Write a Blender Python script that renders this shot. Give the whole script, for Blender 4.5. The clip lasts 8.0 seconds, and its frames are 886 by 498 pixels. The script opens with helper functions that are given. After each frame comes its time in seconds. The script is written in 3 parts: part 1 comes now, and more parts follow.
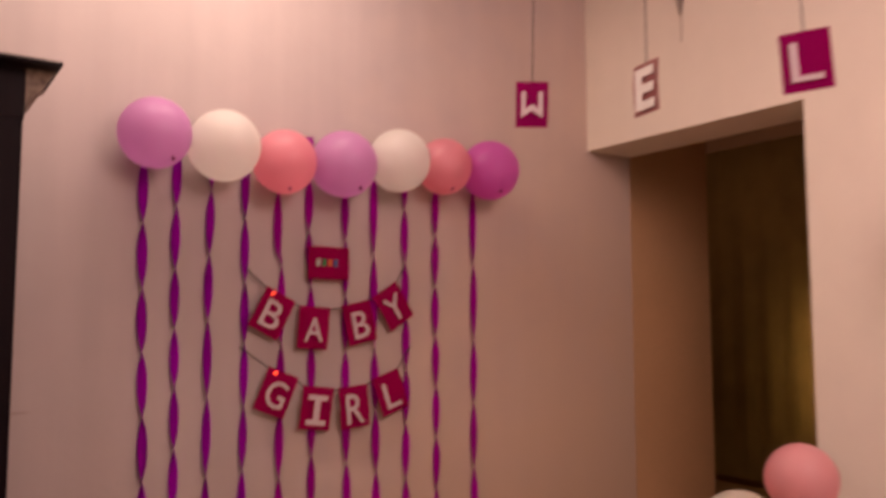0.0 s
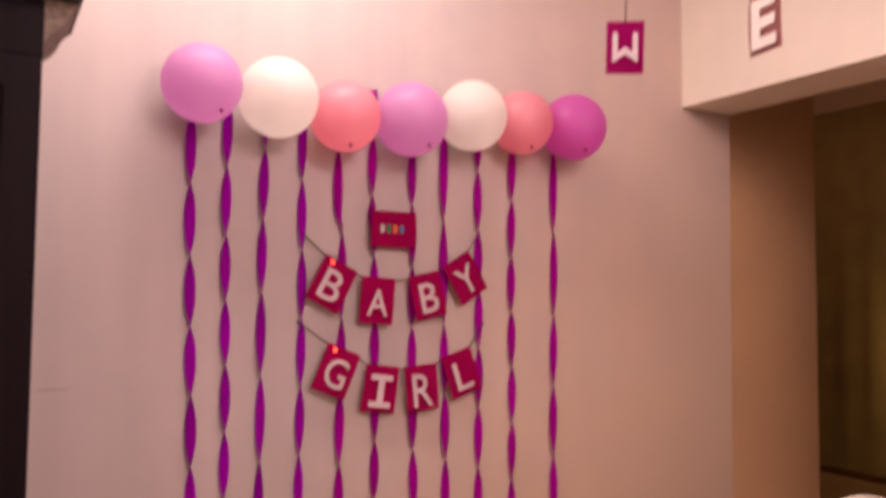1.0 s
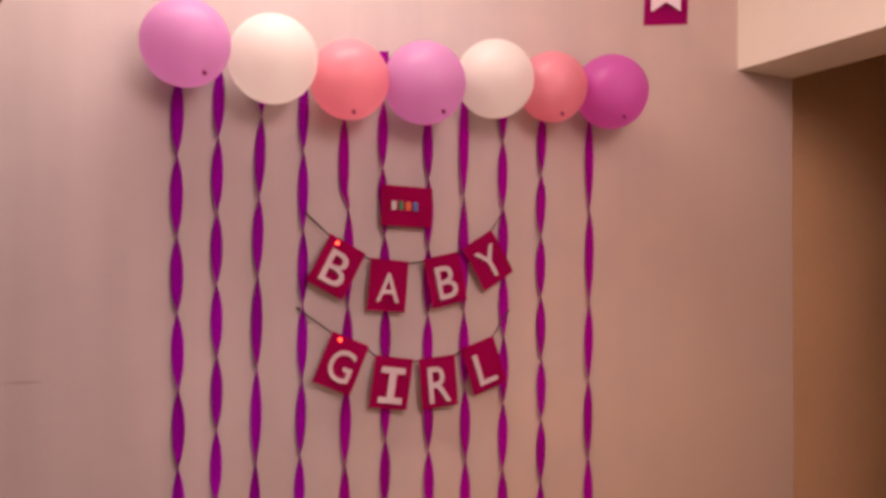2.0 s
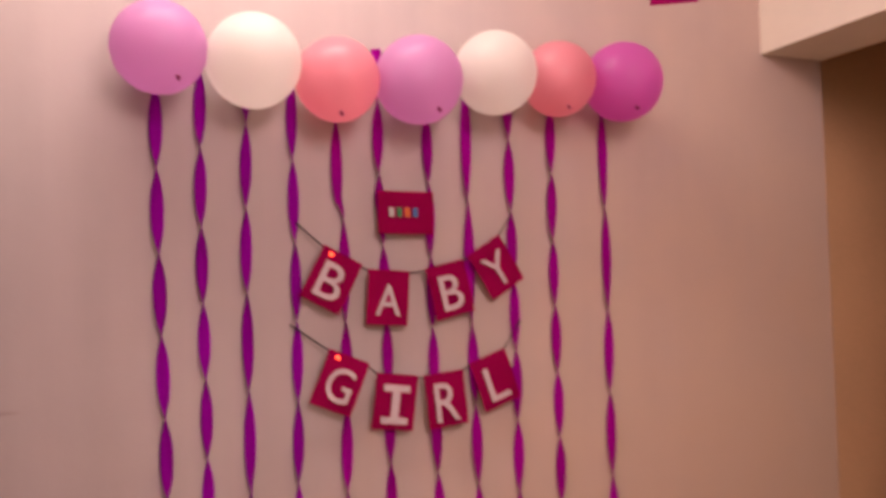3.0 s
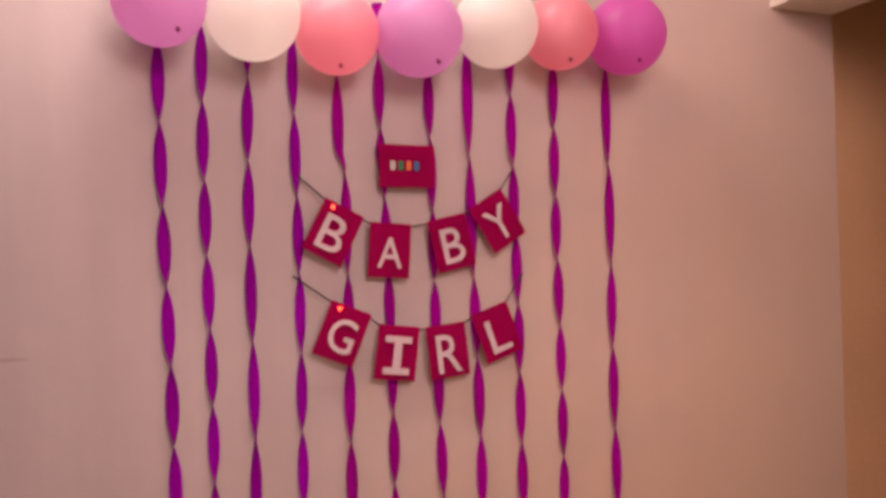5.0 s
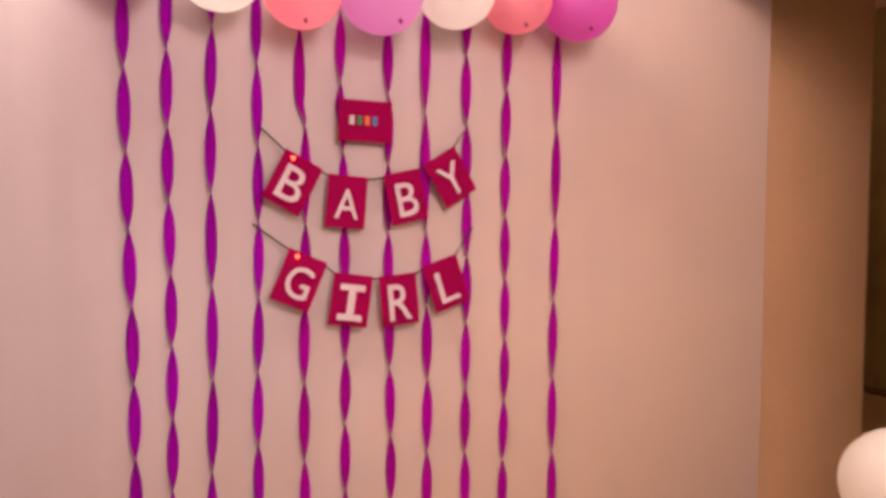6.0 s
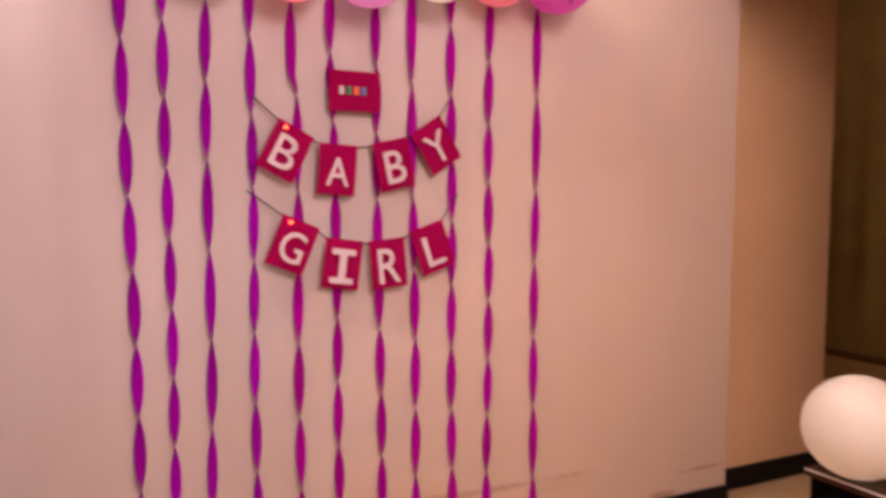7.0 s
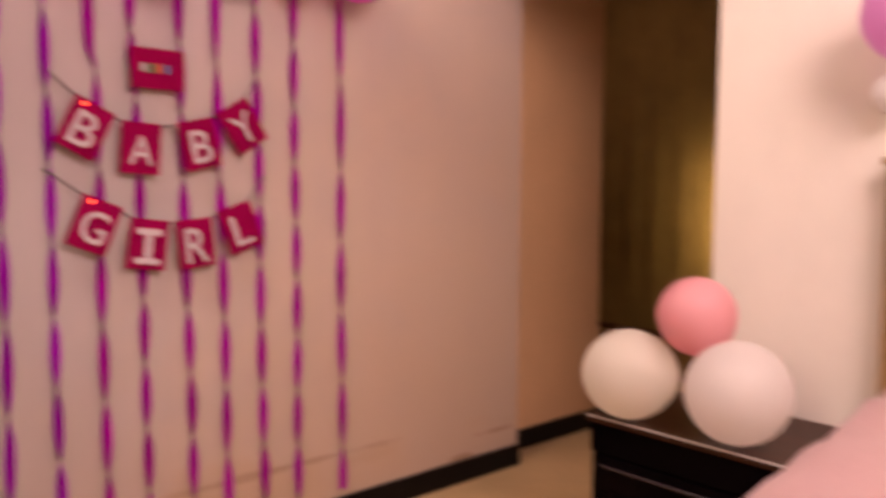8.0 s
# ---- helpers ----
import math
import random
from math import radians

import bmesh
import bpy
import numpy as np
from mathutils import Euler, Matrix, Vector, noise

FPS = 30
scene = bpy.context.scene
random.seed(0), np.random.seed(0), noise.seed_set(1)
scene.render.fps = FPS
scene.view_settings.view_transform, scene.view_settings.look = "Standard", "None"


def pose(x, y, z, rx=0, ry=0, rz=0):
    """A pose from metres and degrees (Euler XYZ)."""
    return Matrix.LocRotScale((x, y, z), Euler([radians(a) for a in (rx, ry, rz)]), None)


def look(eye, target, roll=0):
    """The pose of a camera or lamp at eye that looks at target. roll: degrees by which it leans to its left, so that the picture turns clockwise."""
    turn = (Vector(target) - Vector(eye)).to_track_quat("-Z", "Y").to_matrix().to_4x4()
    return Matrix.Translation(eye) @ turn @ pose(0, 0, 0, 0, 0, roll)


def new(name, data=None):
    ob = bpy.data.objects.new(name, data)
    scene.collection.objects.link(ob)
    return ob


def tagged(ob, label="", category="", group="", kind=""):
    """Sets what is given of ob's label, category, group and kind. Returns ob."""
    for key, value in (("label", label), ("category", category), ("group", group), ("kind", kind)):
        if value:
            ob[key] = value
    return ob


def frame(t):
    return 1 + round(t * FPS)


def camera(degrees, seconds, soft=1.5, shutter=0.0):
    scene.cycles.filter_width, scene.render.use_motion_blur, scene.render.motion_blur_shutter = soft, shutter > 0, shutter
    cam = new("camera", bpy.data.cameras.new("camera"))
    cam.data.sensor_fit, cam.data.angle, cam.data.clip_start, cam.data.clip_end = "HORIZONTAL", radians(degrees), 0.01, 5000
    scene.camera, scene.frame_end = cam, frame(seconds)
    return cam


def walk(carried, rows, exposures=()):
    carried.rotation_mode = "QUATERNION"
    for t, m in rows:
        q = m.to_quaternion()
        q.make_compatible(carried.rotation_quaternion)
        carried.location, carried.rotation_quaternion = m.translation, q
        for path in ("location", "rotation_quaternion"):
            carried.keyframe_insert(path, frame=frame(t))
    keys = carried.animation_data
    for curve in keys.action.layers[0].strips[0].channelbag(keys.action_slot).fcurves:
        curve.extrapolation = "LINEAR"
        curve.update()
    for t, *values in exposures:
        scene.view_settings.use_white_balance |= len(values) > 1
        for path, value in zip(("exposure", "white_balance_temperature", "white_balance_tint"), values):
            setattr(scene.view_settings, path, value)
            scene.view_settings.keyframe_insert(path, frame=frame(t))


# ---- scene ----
cam = camera(56.4, 8.0, soft=3.6, shutter=0.9)
PATH = [
    (0, (-1.042, -2.663, 1.32), (0.075, -1.013, 1.495), -0.1),
    (0.3, (-1.004, -2.551, 1.329), (0.060, -0.864, 1.472), 0.4),
    (0.5, (-0.978, -2.49, 1.331), (0.012, -0.784, 1.489), 0.5),
    (0.6, (-0.965, -2.467, 1.330), (0.039, -0.747, 1.519), 0.5),
    (0.8, (-0.933, -2.431, 1.322), (0.066, -0.707, 1.492), 0.5),
    (1, (-0.89, -2.402, 1.315), (0.083, -0.658, 1.429), 0.5),
    (1.2, (-0.832, -2.371, 1.313), (0.118, -0.613, 1.401), 0.4),
    (1.5, (-0.744, -2.314, 1.313), (0.145, -0.525, 1.405), 0.5),
    (1.7, (-0.702, -2.27, 1.324), (0.15, -0.462, 1.397), 1.0),
    (2.8, (-0.546, -2.138, 1.314), (0.28, -0.318, 1.377), -1.0),
    (3, (-0.51, -2.115, 1.324), (0.259, -0.271, 1.416), -1.3),
    (3.5, (-0.476, -2.099, 1.32), (0.25, -0.24, 1.444), -1.6),
    (3.8, (-0.464, -2.099, 1.315), (0.244, -0.232, 1.414), -1.9),
    (4, (-0.456, -2.101, 1.308), (0.244, -0.228, 1.366), -2.0),
    (4.2, (-0.451, -2.111, 1.297), (0.249, -0.239, 1.349), -1.8),
    (5.3, (-0.476, -2.174, 1.259), (0.254, -0.312, 1.26), -1.0),
    (5.5, (-0.494, -2.191, 1.278), (0.26, -0.339, 1.22), -0.5),
    (6, (-0.539, -2.235, 1.271), (0.311, -0.427, 1.184), 0.6),
    (6.5, (-0.585, -2.286, 1.244), (0.294, -0.493, 1.145), 0.3),
    (7, (-0.63, -2.308, 1.253), (0.284, -0.535, 1.101), 0.3),
    (7.3, (-0.634, -2.371, 1.250), (0.350, -0.636, 1.099), 0.2),
    (7.5, (-0.641, -2.395, 1.243), (0.404, -0.696, 1.097), 0.2),
    (8, (-0.734, -2.376, 1.209), (0.591, -0.888, 1.046), 0.3),
]
walk(cam, [(t, look(eye, target, roll)) for t, eye, target, roll in PATH],
     exposures=[(0, -0.68, 7250, 20), (0.5, 0, 6420, 15), (1, 0.04, 6420, 15), (1.5, -0.10, 6500, 15), (3.5, -0.12, 6580, 16), (4, -0.13, 6650, 19),
                (5.5, 0.30, 6330, 12), (6, 0.53, 6280, 9), (7, 0.49, 6320, 12), (7.5, 0.45, 6400, 13), (8, 0.17, 6520, 13)])

# world: a closed indoor room, night outside
world = bpy.data.worlds.new("world")
scene.world = world
world.use_nodes = True
world.node_tree.nodes["Background"].inputs[0].default_value = (0.02, 0.018, 0.016, 1)
world.node_tree.nodes["Background"].inputs[1].default_value = 0.1


def lamp(name, place, watts, colour, size):
    data = bpy.data.lights.new(name, "POINT")
    data.energy, data.color, data.shadow_soft_size = watts, colour, size
    ob = new(name, data)
    ob.location = place
    return ob


LAMP = (0.24, -2.90, 2.66)
TUBE = (-0.28, -0.50, 2.80)
lamp("wall_lamp_light", LAMP, 144, (1.0, 0.750, 0.764), 0.52)
tube_data = bpy.data.lights.new("tube_light_glow", "AREA")
tube_data.shape, tube_data.size, tube_data.size_y = "RECTANGLE", 1.15, 0.14
tube_data.energy, tube_data.color = 30, (1.0, 0.82, 0.70)
new("tube_light_glow", tube_data).matrix_basis = look(TUBE, (TUBE[0], TUBE[1] + 0.10, TUBE[2] - 1.0))
next_data = bpy.data.lights.new("next_room_light", "AREA")
next_data.shape, next_data.size, next_data.size_y = "RECTANGLE", 0.10, 0.80
next_data.energy, next_data.color = 3.6, (1.0, 0.70, 0.32)
new("next_room_light", next_data).matrix_basis = look((4.44, 0.72, 1.00), (4.75, 0.72, 1.00))
# Unseen fill, added to lift the dark parts of the next room.
lamp("next_room_fill", (3.50, 1.30, 2.40), 7.0, (1.0, 0.61, 0.40), 0.2)


# ---------------------------------------------------------------- materials
def material(name, base, rough=0.6, metal=0.0, vary=0.12, scale=6.0, fine=60.0, bump=0.0, bump_scale=80.0,
             coat=0.0, spec=0.5, dark=None, stretch=(1, 1, 1), random_tint=0.0, sheen=0.0):
    m = bpy.data.materials.new(name)
    m.use_nodes = True
    nt = m.node_tree
    n, l = nt.nodes, nt.links
    p = n["Principled BSDF"]
    p.inputs["Roughness"].default_value = rough
    p.inputs["Metallic"].default_value = metal
    p.inputs["Coat Weight"].default_value = coat
    p.inputs["Coat Roughness"].default_value = 0.12
    p.inputs["Sheen Weight"].default_value = sheen
    p.inputs["Specular IOR Level"].default_value = spec
    co = n.new("ShaderNodeTexCoord")
    mp = n.new("ShaderNodeMapping")
    mp.inputs["Scale"].default_value = stretch
    l.new(co.outputs["Object"], mp.inputs["Vector"])
    big = n.new("ShaderNodeTexNoise")
    big.inputs["Scale"].default_value = scale
    big.inputs["Detail"].default_value = 5
    small = n.new("ShaderNodeTexNoise")
    small.inputs["Scale"].default_value = fine
    small.inputs["Detail"].default_value = 3
    l.new(mp.outputs[0], big.inputs["Vector"])
    l.new(mp.outputs[0], small.inputs["Vector"])
    add = n.new("ShaderNodeMath")
    add.operation = "MULTIPLY_ADD"
    add.inputs[1].default_value = 0.35
    l.new(small.outputs[0], add.inputs[0])
    l.new(big.outputs[0], add.inputs[2])
    ramp = n.new("ShaderNodeMapRange")
    ramp.inputs[1].default_value, ramp.inputs[2].default_value = 0.38, 0.98
    l.new(add.outputs[0], ramp.inputs[0])
    mix = n.new("ShaderNodeMix")
    mix.data_type = "RGBA"
    lo = dark or tuple(c * (1 - vary) for c in base)
    mix.inputs[6].default_value = (*lo, 1)
    mix.inputs[7].default_value = (*base, 1)
    l.new(ramp.outputs[0], mix.inputs[0])
    out = mix.outputs[2]
    if random_tint:
        info = n.new("ShaderNodeObjectInfo")
        hsv = n.new("ShaderNodeHueSaturation")
        r1 = n.new("ShaderNodeMapRange")
        r1.inputs[3].default_value, r1.inputs[4].default_value = 1 - random_tint, 1 + random_tint
        l.new(info.outputs["Random"], r1.inputs[0])
        l.new(r1.outputs[0], hsv.inputs["Value"])
        l.new(out, hsv.inputs["Color"])
        out = hsv.outputs[0]
    l.new(out, p.inputs["Base Color"])
    if bump:
        bn = n.new("ShaderNodeTexNoise")
        bn.inputs["Scale"].default_value = bump_scale
        bn.inputs["Detail"].default_value = 4
        l.new(mp.outputs[0], bn.inputs["Vector"])
        b = n.new("ShaderNodeBump")
        b.inputs["Strength"].default_value = bump
        b.inputs["Distance"].default_value = 0.01
        l.new(bn.outputs[0], b.inputs["Height"])
        l.new(b.outputs[0], p.inputs["Normal"])
    return m


def latex(name, base, rough, through_light, clear=0.14):
    """Thin rubber: part of the light passes through the skin, most of it scattered, a little straight on."""
    m = thin(material(name, base, rough=rough, vary=0.05, scale=8, fine=40, coat=0.12), base, through_light)
    nt = m.node_tree
    nt.nodes["Principled BSDF"].inputs["Coat Roughness"].default_value = 0.34
    out = nt.nodes["Material Output"]
    skin = out.inputs["Surface"].links[0].from_socket
    tp = nt.nodes.new("ShaderNodeBsdfTransparent")
    tp.inputs["Color"].default_value = (*(0.5 + 0.5 * c for c in base), 1)
    mx = nt.nodes.new("ShaderNodeMixShader")
    mx.inputs[0].default_value = clear
    nt.links.new(skin, mx.inputs[1])
    nt.links.new(tp.outputs[0], mx.inputs[2])
    nt.links.new(mx.outputs[0], out.inputs["Surface"])
    return m


def thin(m, base, through_light):
    """Let a share of the light through a thin sheet."""
    nt = m.node_tree
    p = nt.nodes["Principled BSDF"]
    tr = nt.nodes.new("ShaderNodeBsdfTranslucent")
    tr.inputs["Color"].default_value = (*base, 1)
    mx = nt.nodes.new("ShaderNodeMixShader")
    mx.inputs[0].default_value = through_light
    out = nt.nodes["Material Output"]
    nt.links.new(p.outputs[0], mx.inputs[1])
    nt.links.new(tr.outputs[0], mx.inputs[2])
    nt.links.new(mx.outputs[0], out.inputs["Surface"])
    return m


def emitter(name, colour, strength):
    m = bpy.data.materials.new(name)
    m.use_nodes = True
    p = m.node_tree.nodes["Principled BSDF"]
    p.inputs["Base Color"].default_value = (*colour, 1)
    p.inputs["Emission Color"].default_value = (*colour, 1)
    p.inputs["Emission Strength"].default_value = strength
    return m


def painted_plaster(name, base, dirt, patches, streaks=0.05):
    """Distempered plaster: broad mottling, trowel streaks, worn patches and wide tints at (x, z, half width, half
    height).
    """
    m = material(name, base, rough=0.72, vary=0.10, scale=1.6, fine=11, bump=0.10, bump_scale=28)
    nt = m.node_tree
    n, l = nt.nodes, nt.links
    p = n["Principled BSDF"]
    src = p.inputs["Base Color"].links[0].from_socket
    co = n.new("ShaderNodeTexCoord")
    sm = n.new("ShaderNodeMapping")
    sm.inputs["Scale"].default_value = (9, 9, 0.7)
    l.new(co.outputs["Object"], sm.inputs["Vector"])
    streak = n.new("ShaderNodeTexNoise")
    streak.inputs["Scale"].default_value = 1.0
    streak.inputs["Detail"].default_value = 4
    l.new(sm.outputs[0], streak.inputs["Vector"])
    sr = n.new("ShaderNodeMapRange")
    sr.inputs[1].default_value, sr.inputs[2].default_value = 0.3, 0.7
    sr.inputs[3].default_value, sr.inputs[4].default_value = 1 - streaks, 1 + 0.9 * streaks
    l.new(streak.outputs[0], sr.inputs[0])
    tint = n.new("ShaderNodeHueSaturation")
    l.new(sr.outputs[0], tint.inputs["Value"])
    l.new(src, tint.inputs["Color"])
    src = tint.outputs[0]
    warp = n.new("ShaderNodeTexNoise")
    warp.inputs["Scale"].default_value = 5.0
    warp.inputs["Detail"].default_value = 7
    l.new(co.outputs["Object"], warp.inputs["Vector"])
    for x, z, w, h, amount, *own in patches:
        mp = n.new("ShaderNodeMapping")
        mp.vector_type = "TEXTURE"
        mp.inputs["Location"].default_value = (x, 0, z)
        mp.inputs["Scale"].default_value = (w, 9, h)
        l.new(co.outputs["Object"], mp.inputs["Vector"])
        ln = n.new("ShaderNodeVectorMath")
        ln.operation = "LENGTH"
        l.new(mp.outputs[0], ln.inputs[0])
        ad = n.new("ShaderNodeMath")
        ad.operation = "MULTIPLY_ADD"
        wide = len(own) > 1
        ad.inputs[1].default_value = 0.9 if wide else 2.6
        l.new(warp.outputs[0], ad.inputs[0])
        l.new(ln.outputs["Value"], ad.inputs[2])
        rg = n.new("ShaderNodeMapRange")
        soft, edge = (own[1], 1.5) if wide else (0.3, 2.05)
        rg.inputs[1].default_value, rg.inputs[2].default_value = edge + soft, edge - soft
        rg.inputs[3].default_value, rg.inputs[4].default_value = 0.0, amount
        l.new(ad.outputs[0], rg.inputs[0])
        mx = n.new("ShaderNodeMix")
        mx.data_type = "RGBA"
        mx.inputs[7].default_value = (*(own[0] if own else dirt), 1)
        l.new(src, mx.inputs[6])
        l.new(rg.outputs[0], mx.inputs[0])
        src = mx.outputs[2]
    l.new(src, p.inputs["Base Color"])
    return m


# The wide tints at x 1.93 and 1.55 paint in warmer, brighter light.
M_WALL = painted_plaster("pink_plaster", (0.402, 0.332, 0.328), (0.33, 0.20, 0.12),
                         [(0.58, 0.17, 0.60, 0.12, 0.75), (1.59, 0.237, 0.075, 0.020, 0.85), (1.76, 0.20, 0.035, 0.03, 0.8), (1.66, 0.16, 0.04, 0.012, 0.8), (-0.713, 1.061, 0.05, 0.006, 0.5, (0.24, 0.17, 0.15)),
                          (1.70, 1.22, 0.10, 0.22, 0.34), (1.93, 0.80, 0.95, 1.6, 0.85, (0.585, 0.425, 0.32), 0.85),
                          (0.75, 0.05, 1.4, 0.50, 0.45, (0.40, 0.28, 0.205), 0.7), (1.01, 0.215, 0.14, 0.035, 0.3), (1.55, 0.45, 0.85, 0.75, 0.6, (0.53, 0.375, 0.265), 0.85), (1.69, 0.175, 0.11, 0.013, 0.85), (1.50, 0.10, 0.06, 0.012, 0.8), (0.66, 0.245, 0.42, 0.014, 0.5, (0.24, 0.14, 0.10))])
M_CREAM = painted_plaster("cream_plaster", (0.83, 0.76, 0.66), (0.60, 0.45, 0.32), [(-2.0, 0.3, 0.4, 0.2, 0.3)], streaks=0.015)
M_CEIL = material("ceiling_white", (0.80, 0.77, 0.72), rough=0.8, vary=0.06, scale=1.5, bump=0.06, bump_scale=30)
M_FLOOR = material("tan_floor_stone", (0.55, 0.37, 0.19), rough=0.32, vary=0.25, scale=3.0, fine=25, bump=0.02)
M_SKIRT = material("black_skirting_stone", (0.006, 0.004, 0.004), spec=0.15, rough=0.35, vary=0.4, scale=14, bump=0.03)
M_DARKWOOD = material("near_black_wood", (0.0085, 0.0038, 0.0062), spec=0.09, rough=0.5, vary=0.5, scale=2.2, fine=18,
                      stretch=(9, 9, 0.8), bump=0.05, bump_scale=40)
M_CROWN = material("brown_carved_wood", (0.30, 0.24, 0.19), spec=0.2, rough=0.5, dark=(0.07, 0.045, 0.035), scale=60, fine=150,
                   bump=0.5, bump_scale=70)
M_CHEST = material("black_lacquered_wood", (0.0025, 0.0012, 0.002), spec=0.03, rough=0.18, vary=0.5, scale=3, fine=30, coat=0.0,
                   stretch=(6, 1, 6))
M_CHEST_TOP = material("dark_polished_top", (0.050, 0.018, 0.009), spec=0.10, rough=0.34, vary=0.5, scale=2.5, fine=30, coat=0.0,
                       stretch=(8, 1, 8))
M_LIP = material("glossy_black_bead", (0.03, 0.022, 0.024), spec=0.6, rough=0.22, vary=0.3, scale=20)
# Pale colour for the painted highlight along the chest top's bevel.
M_EDGE_GLINT = material("edge_glint", (0.72, 0.68, 0.66), rough=0.4, metal=0.25, vary=0.2, scale=30)
M_METAL = material("dull_steel", (0.45, 0.43, 0.41), rough=0.35, metal=1.0, vary=0.2)
M_STREAMER = thin(material("purple_crepe_paper", (0.44, 0.002, 0.51), rough=0.8, spec=0.06, vary=0.22, scale=9, fine=220,
                           stretch=(1, 1, 6), bump=0.10, bump_scale=260, random_tint=0.10), (0.66, 0.006, 0.74), 0.30)
M_STREAMER_WARM = thin(material("magenta_crepe_paper", (0.52, 0.002, 0.46), rough=0.8, spec=0.06, vary=0.22, scale=9, fine=220,
                                stretch=(1, 1, 6), bump=0.10, bump_scale=260, random_tint=0.10), (0.72, 0.006, 0.62), 0.30)
M_FELT = material("crimson_felt", (0.45, 0.002, 0.10), spec=0.08, rough=0.92, vary=0.16, scale=12, fine=300, bump=0.35,
                  bump_scale=500)
M_FELT_HOT = material("magenta_felt", (0.36, 0.002, 0.125), spec=0.08, rough=0.9, vary=0.16, scale=12, fine=300, bump=0.3,
                      bump_scale=500)
# Felt of the E card, paled: grazing glare is painted into its colour.
M_FELT_GLARE = material("glare_pale_felt", (0.50, 0.20, 0.20), spec=0.3, rough=0.8, vary=0.16, scale=12, fine=300, bump=0.3,
                       bump_scale=500, sheen=0.1)
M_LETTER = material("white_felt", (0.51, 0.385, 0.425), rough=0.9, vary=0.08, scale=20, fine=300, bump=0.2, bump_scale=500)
# Lit copy of white_felt: the extra light on the E is in its colour.
M_LETTER_LIT = material("lit_white_felt", (0.80, 0.74, 0.72), rough=0.9, vary=0.06, scale=20, fine=300, bump=0.2, bump_scale=500)
M_TWINE = material("dark_twine", (0.022, 0.014, 0.012), rough=0.9, vary=0.3, scale=90)
M_DARK_MARK = material("grey_mark", (0.30, 0.25, 0.22), rough=0.8, vary=0.2, scale=90)
M_LED = emitter("red_led", (1.0, 0.07, 0.03), 5.0)
M_PURPLE_B = latex("orchid_latex", (0.75, 0.41, 0.70), 0.38, 0.64)
M_MAGENTA_B = latex("magenta_latex", (0.79, 0.21, 0.66), 0.38, 0.64)
M_WHITE_B = latex("ivory_latex", (0.88, 0.86, 0.83), 0.38, 0.62)
M_PEARL_B = latex("pearl_latex", (0.91, 0.87, 0.78), 0.46, 0.60, 0.05)
M_BLUSH_B = latex("blush_latex", (0.90, 0.86, 0.83), 0.46, 0.60, 0.05)
M_CHALK_B = latex("chalk_white_latex", (0.92, 0.90, 0.87), 0.38, 0.35, 0.05)
M_CORAL_B = latex("coral_latex", (0.90, 0.43, 0.51), 0.33, 0.64)
M_PINK_B = latex("rose_latex", (0.89, 0.48, 0.51), 0.44, 0.48, 0.05)
M_KNOT = material("dark_latex_knot", (0.24, 0.02, 0.11), rough=0.5, vary=0.2)
M_CLOTH = material("pink_cotton_cloth", (0.63, 0.40, 0.385), rough=0.85, vary=0.12, scale=7, fine=120, bump=0.3,
                   bump_scale=18, sheen=0.2)
M_CURTAIN = material("mustard_curtain", (0.52, 0.36, 0.14), rough=0.8, vary=0.25, scale=5, fine=90, bump=0.15)
# Plaster past the opening: the passage's warm light is put into this ochre.
M_PASSAGE_WARM = material("passage_warm_plaster", (0.79, 0.475, 0.25), rough=0.75, vary=0.2, scale=1.5, bump=0.1)
# The brown of the next room's dim light is put into this base colour.
M_DIM_PLASTER = material("dim_room_plaster", (0.45, 0.29, 0.20), rough=0.8, vary=0.2, scale=1.5, bump=0.1)
M_OAK = material("ochre_wood", (0.36, 0.21, 0.085), rough=0.45, vary=0.35, scale=3, fine=25, stretch=(8, 8, 0.8))
M_BAR_W = material("white_paint", (0.42, 0.37, 0.37), rough=0.7, vary=0.05)
M_BAR_G = material("green_paint", (0.03, 0.16, 0.06), rough=0.7, vary=0.05)
M_BAR_O = material("orange_paint", (0.60, 0.11, 0.03), rough=0.7, vary=0.05)
M_BAR_B = material("blue_paint", (0.05, 0.11, 0.30), rough=0.7, vary=0.05)


# ---------------------------------------------------------------- mesh helpers
def finish(bm, name, mat, smooth=False):
    me = bpy.data.meshes.new(name)
    bmesh.ops.recalc_face_normals(bm, faces=bm.faces)
    bm.to_mesh(me)
    bm.free()
    me.materials.append(mat)
    if smooth:
        for f in me.polygons:
            f.use_smooth = True
    return me


def part(name, bm, mat, parent=None, label="", m=None, smooth=False):
    ob = new(name, finish(bm, name, mat, smooth))
    if parent:
        ob.parent = parent
    if m is not None:
        ob.matrix_basis = m
    return tagged(ob, label=label)


def base_at(name, m, label, category, group="", kind=""):
    ob = new(name)
    ob.empty_display_size = 0.05
    ob.matrix_basis = m
    return tagged(ob, label, category, group, kind)


def box(bm, x0, y0, z0, x1, y1, z1, bevel=0.0, segments=2):
    r = bmesh.ops.create_cube(bm, size=1)
    vs = r["verts"]
    for v in vs:
        v.co = ((x0 + x1) / 2 + v.co.x * (x1 - x0), (y0 + y1) / 2 + v.co.y * (y1 - y0), (z0 + z1) / 2 + v.co.z * (z1 - z0))
    if bevel:
        es = list({e for v in vs for e in v.link_edges})
        bmesh.ops.bevel(bm, geom=es, offset=bevel, segments=segments, profile=0.6, affect="EDGES")
    return bm


def boxes(*sizes, bevel=0.0):
    bm = bmesh.new()
    for s in sizes:
        box(bm, *s, bevel=bevel)
    return bm


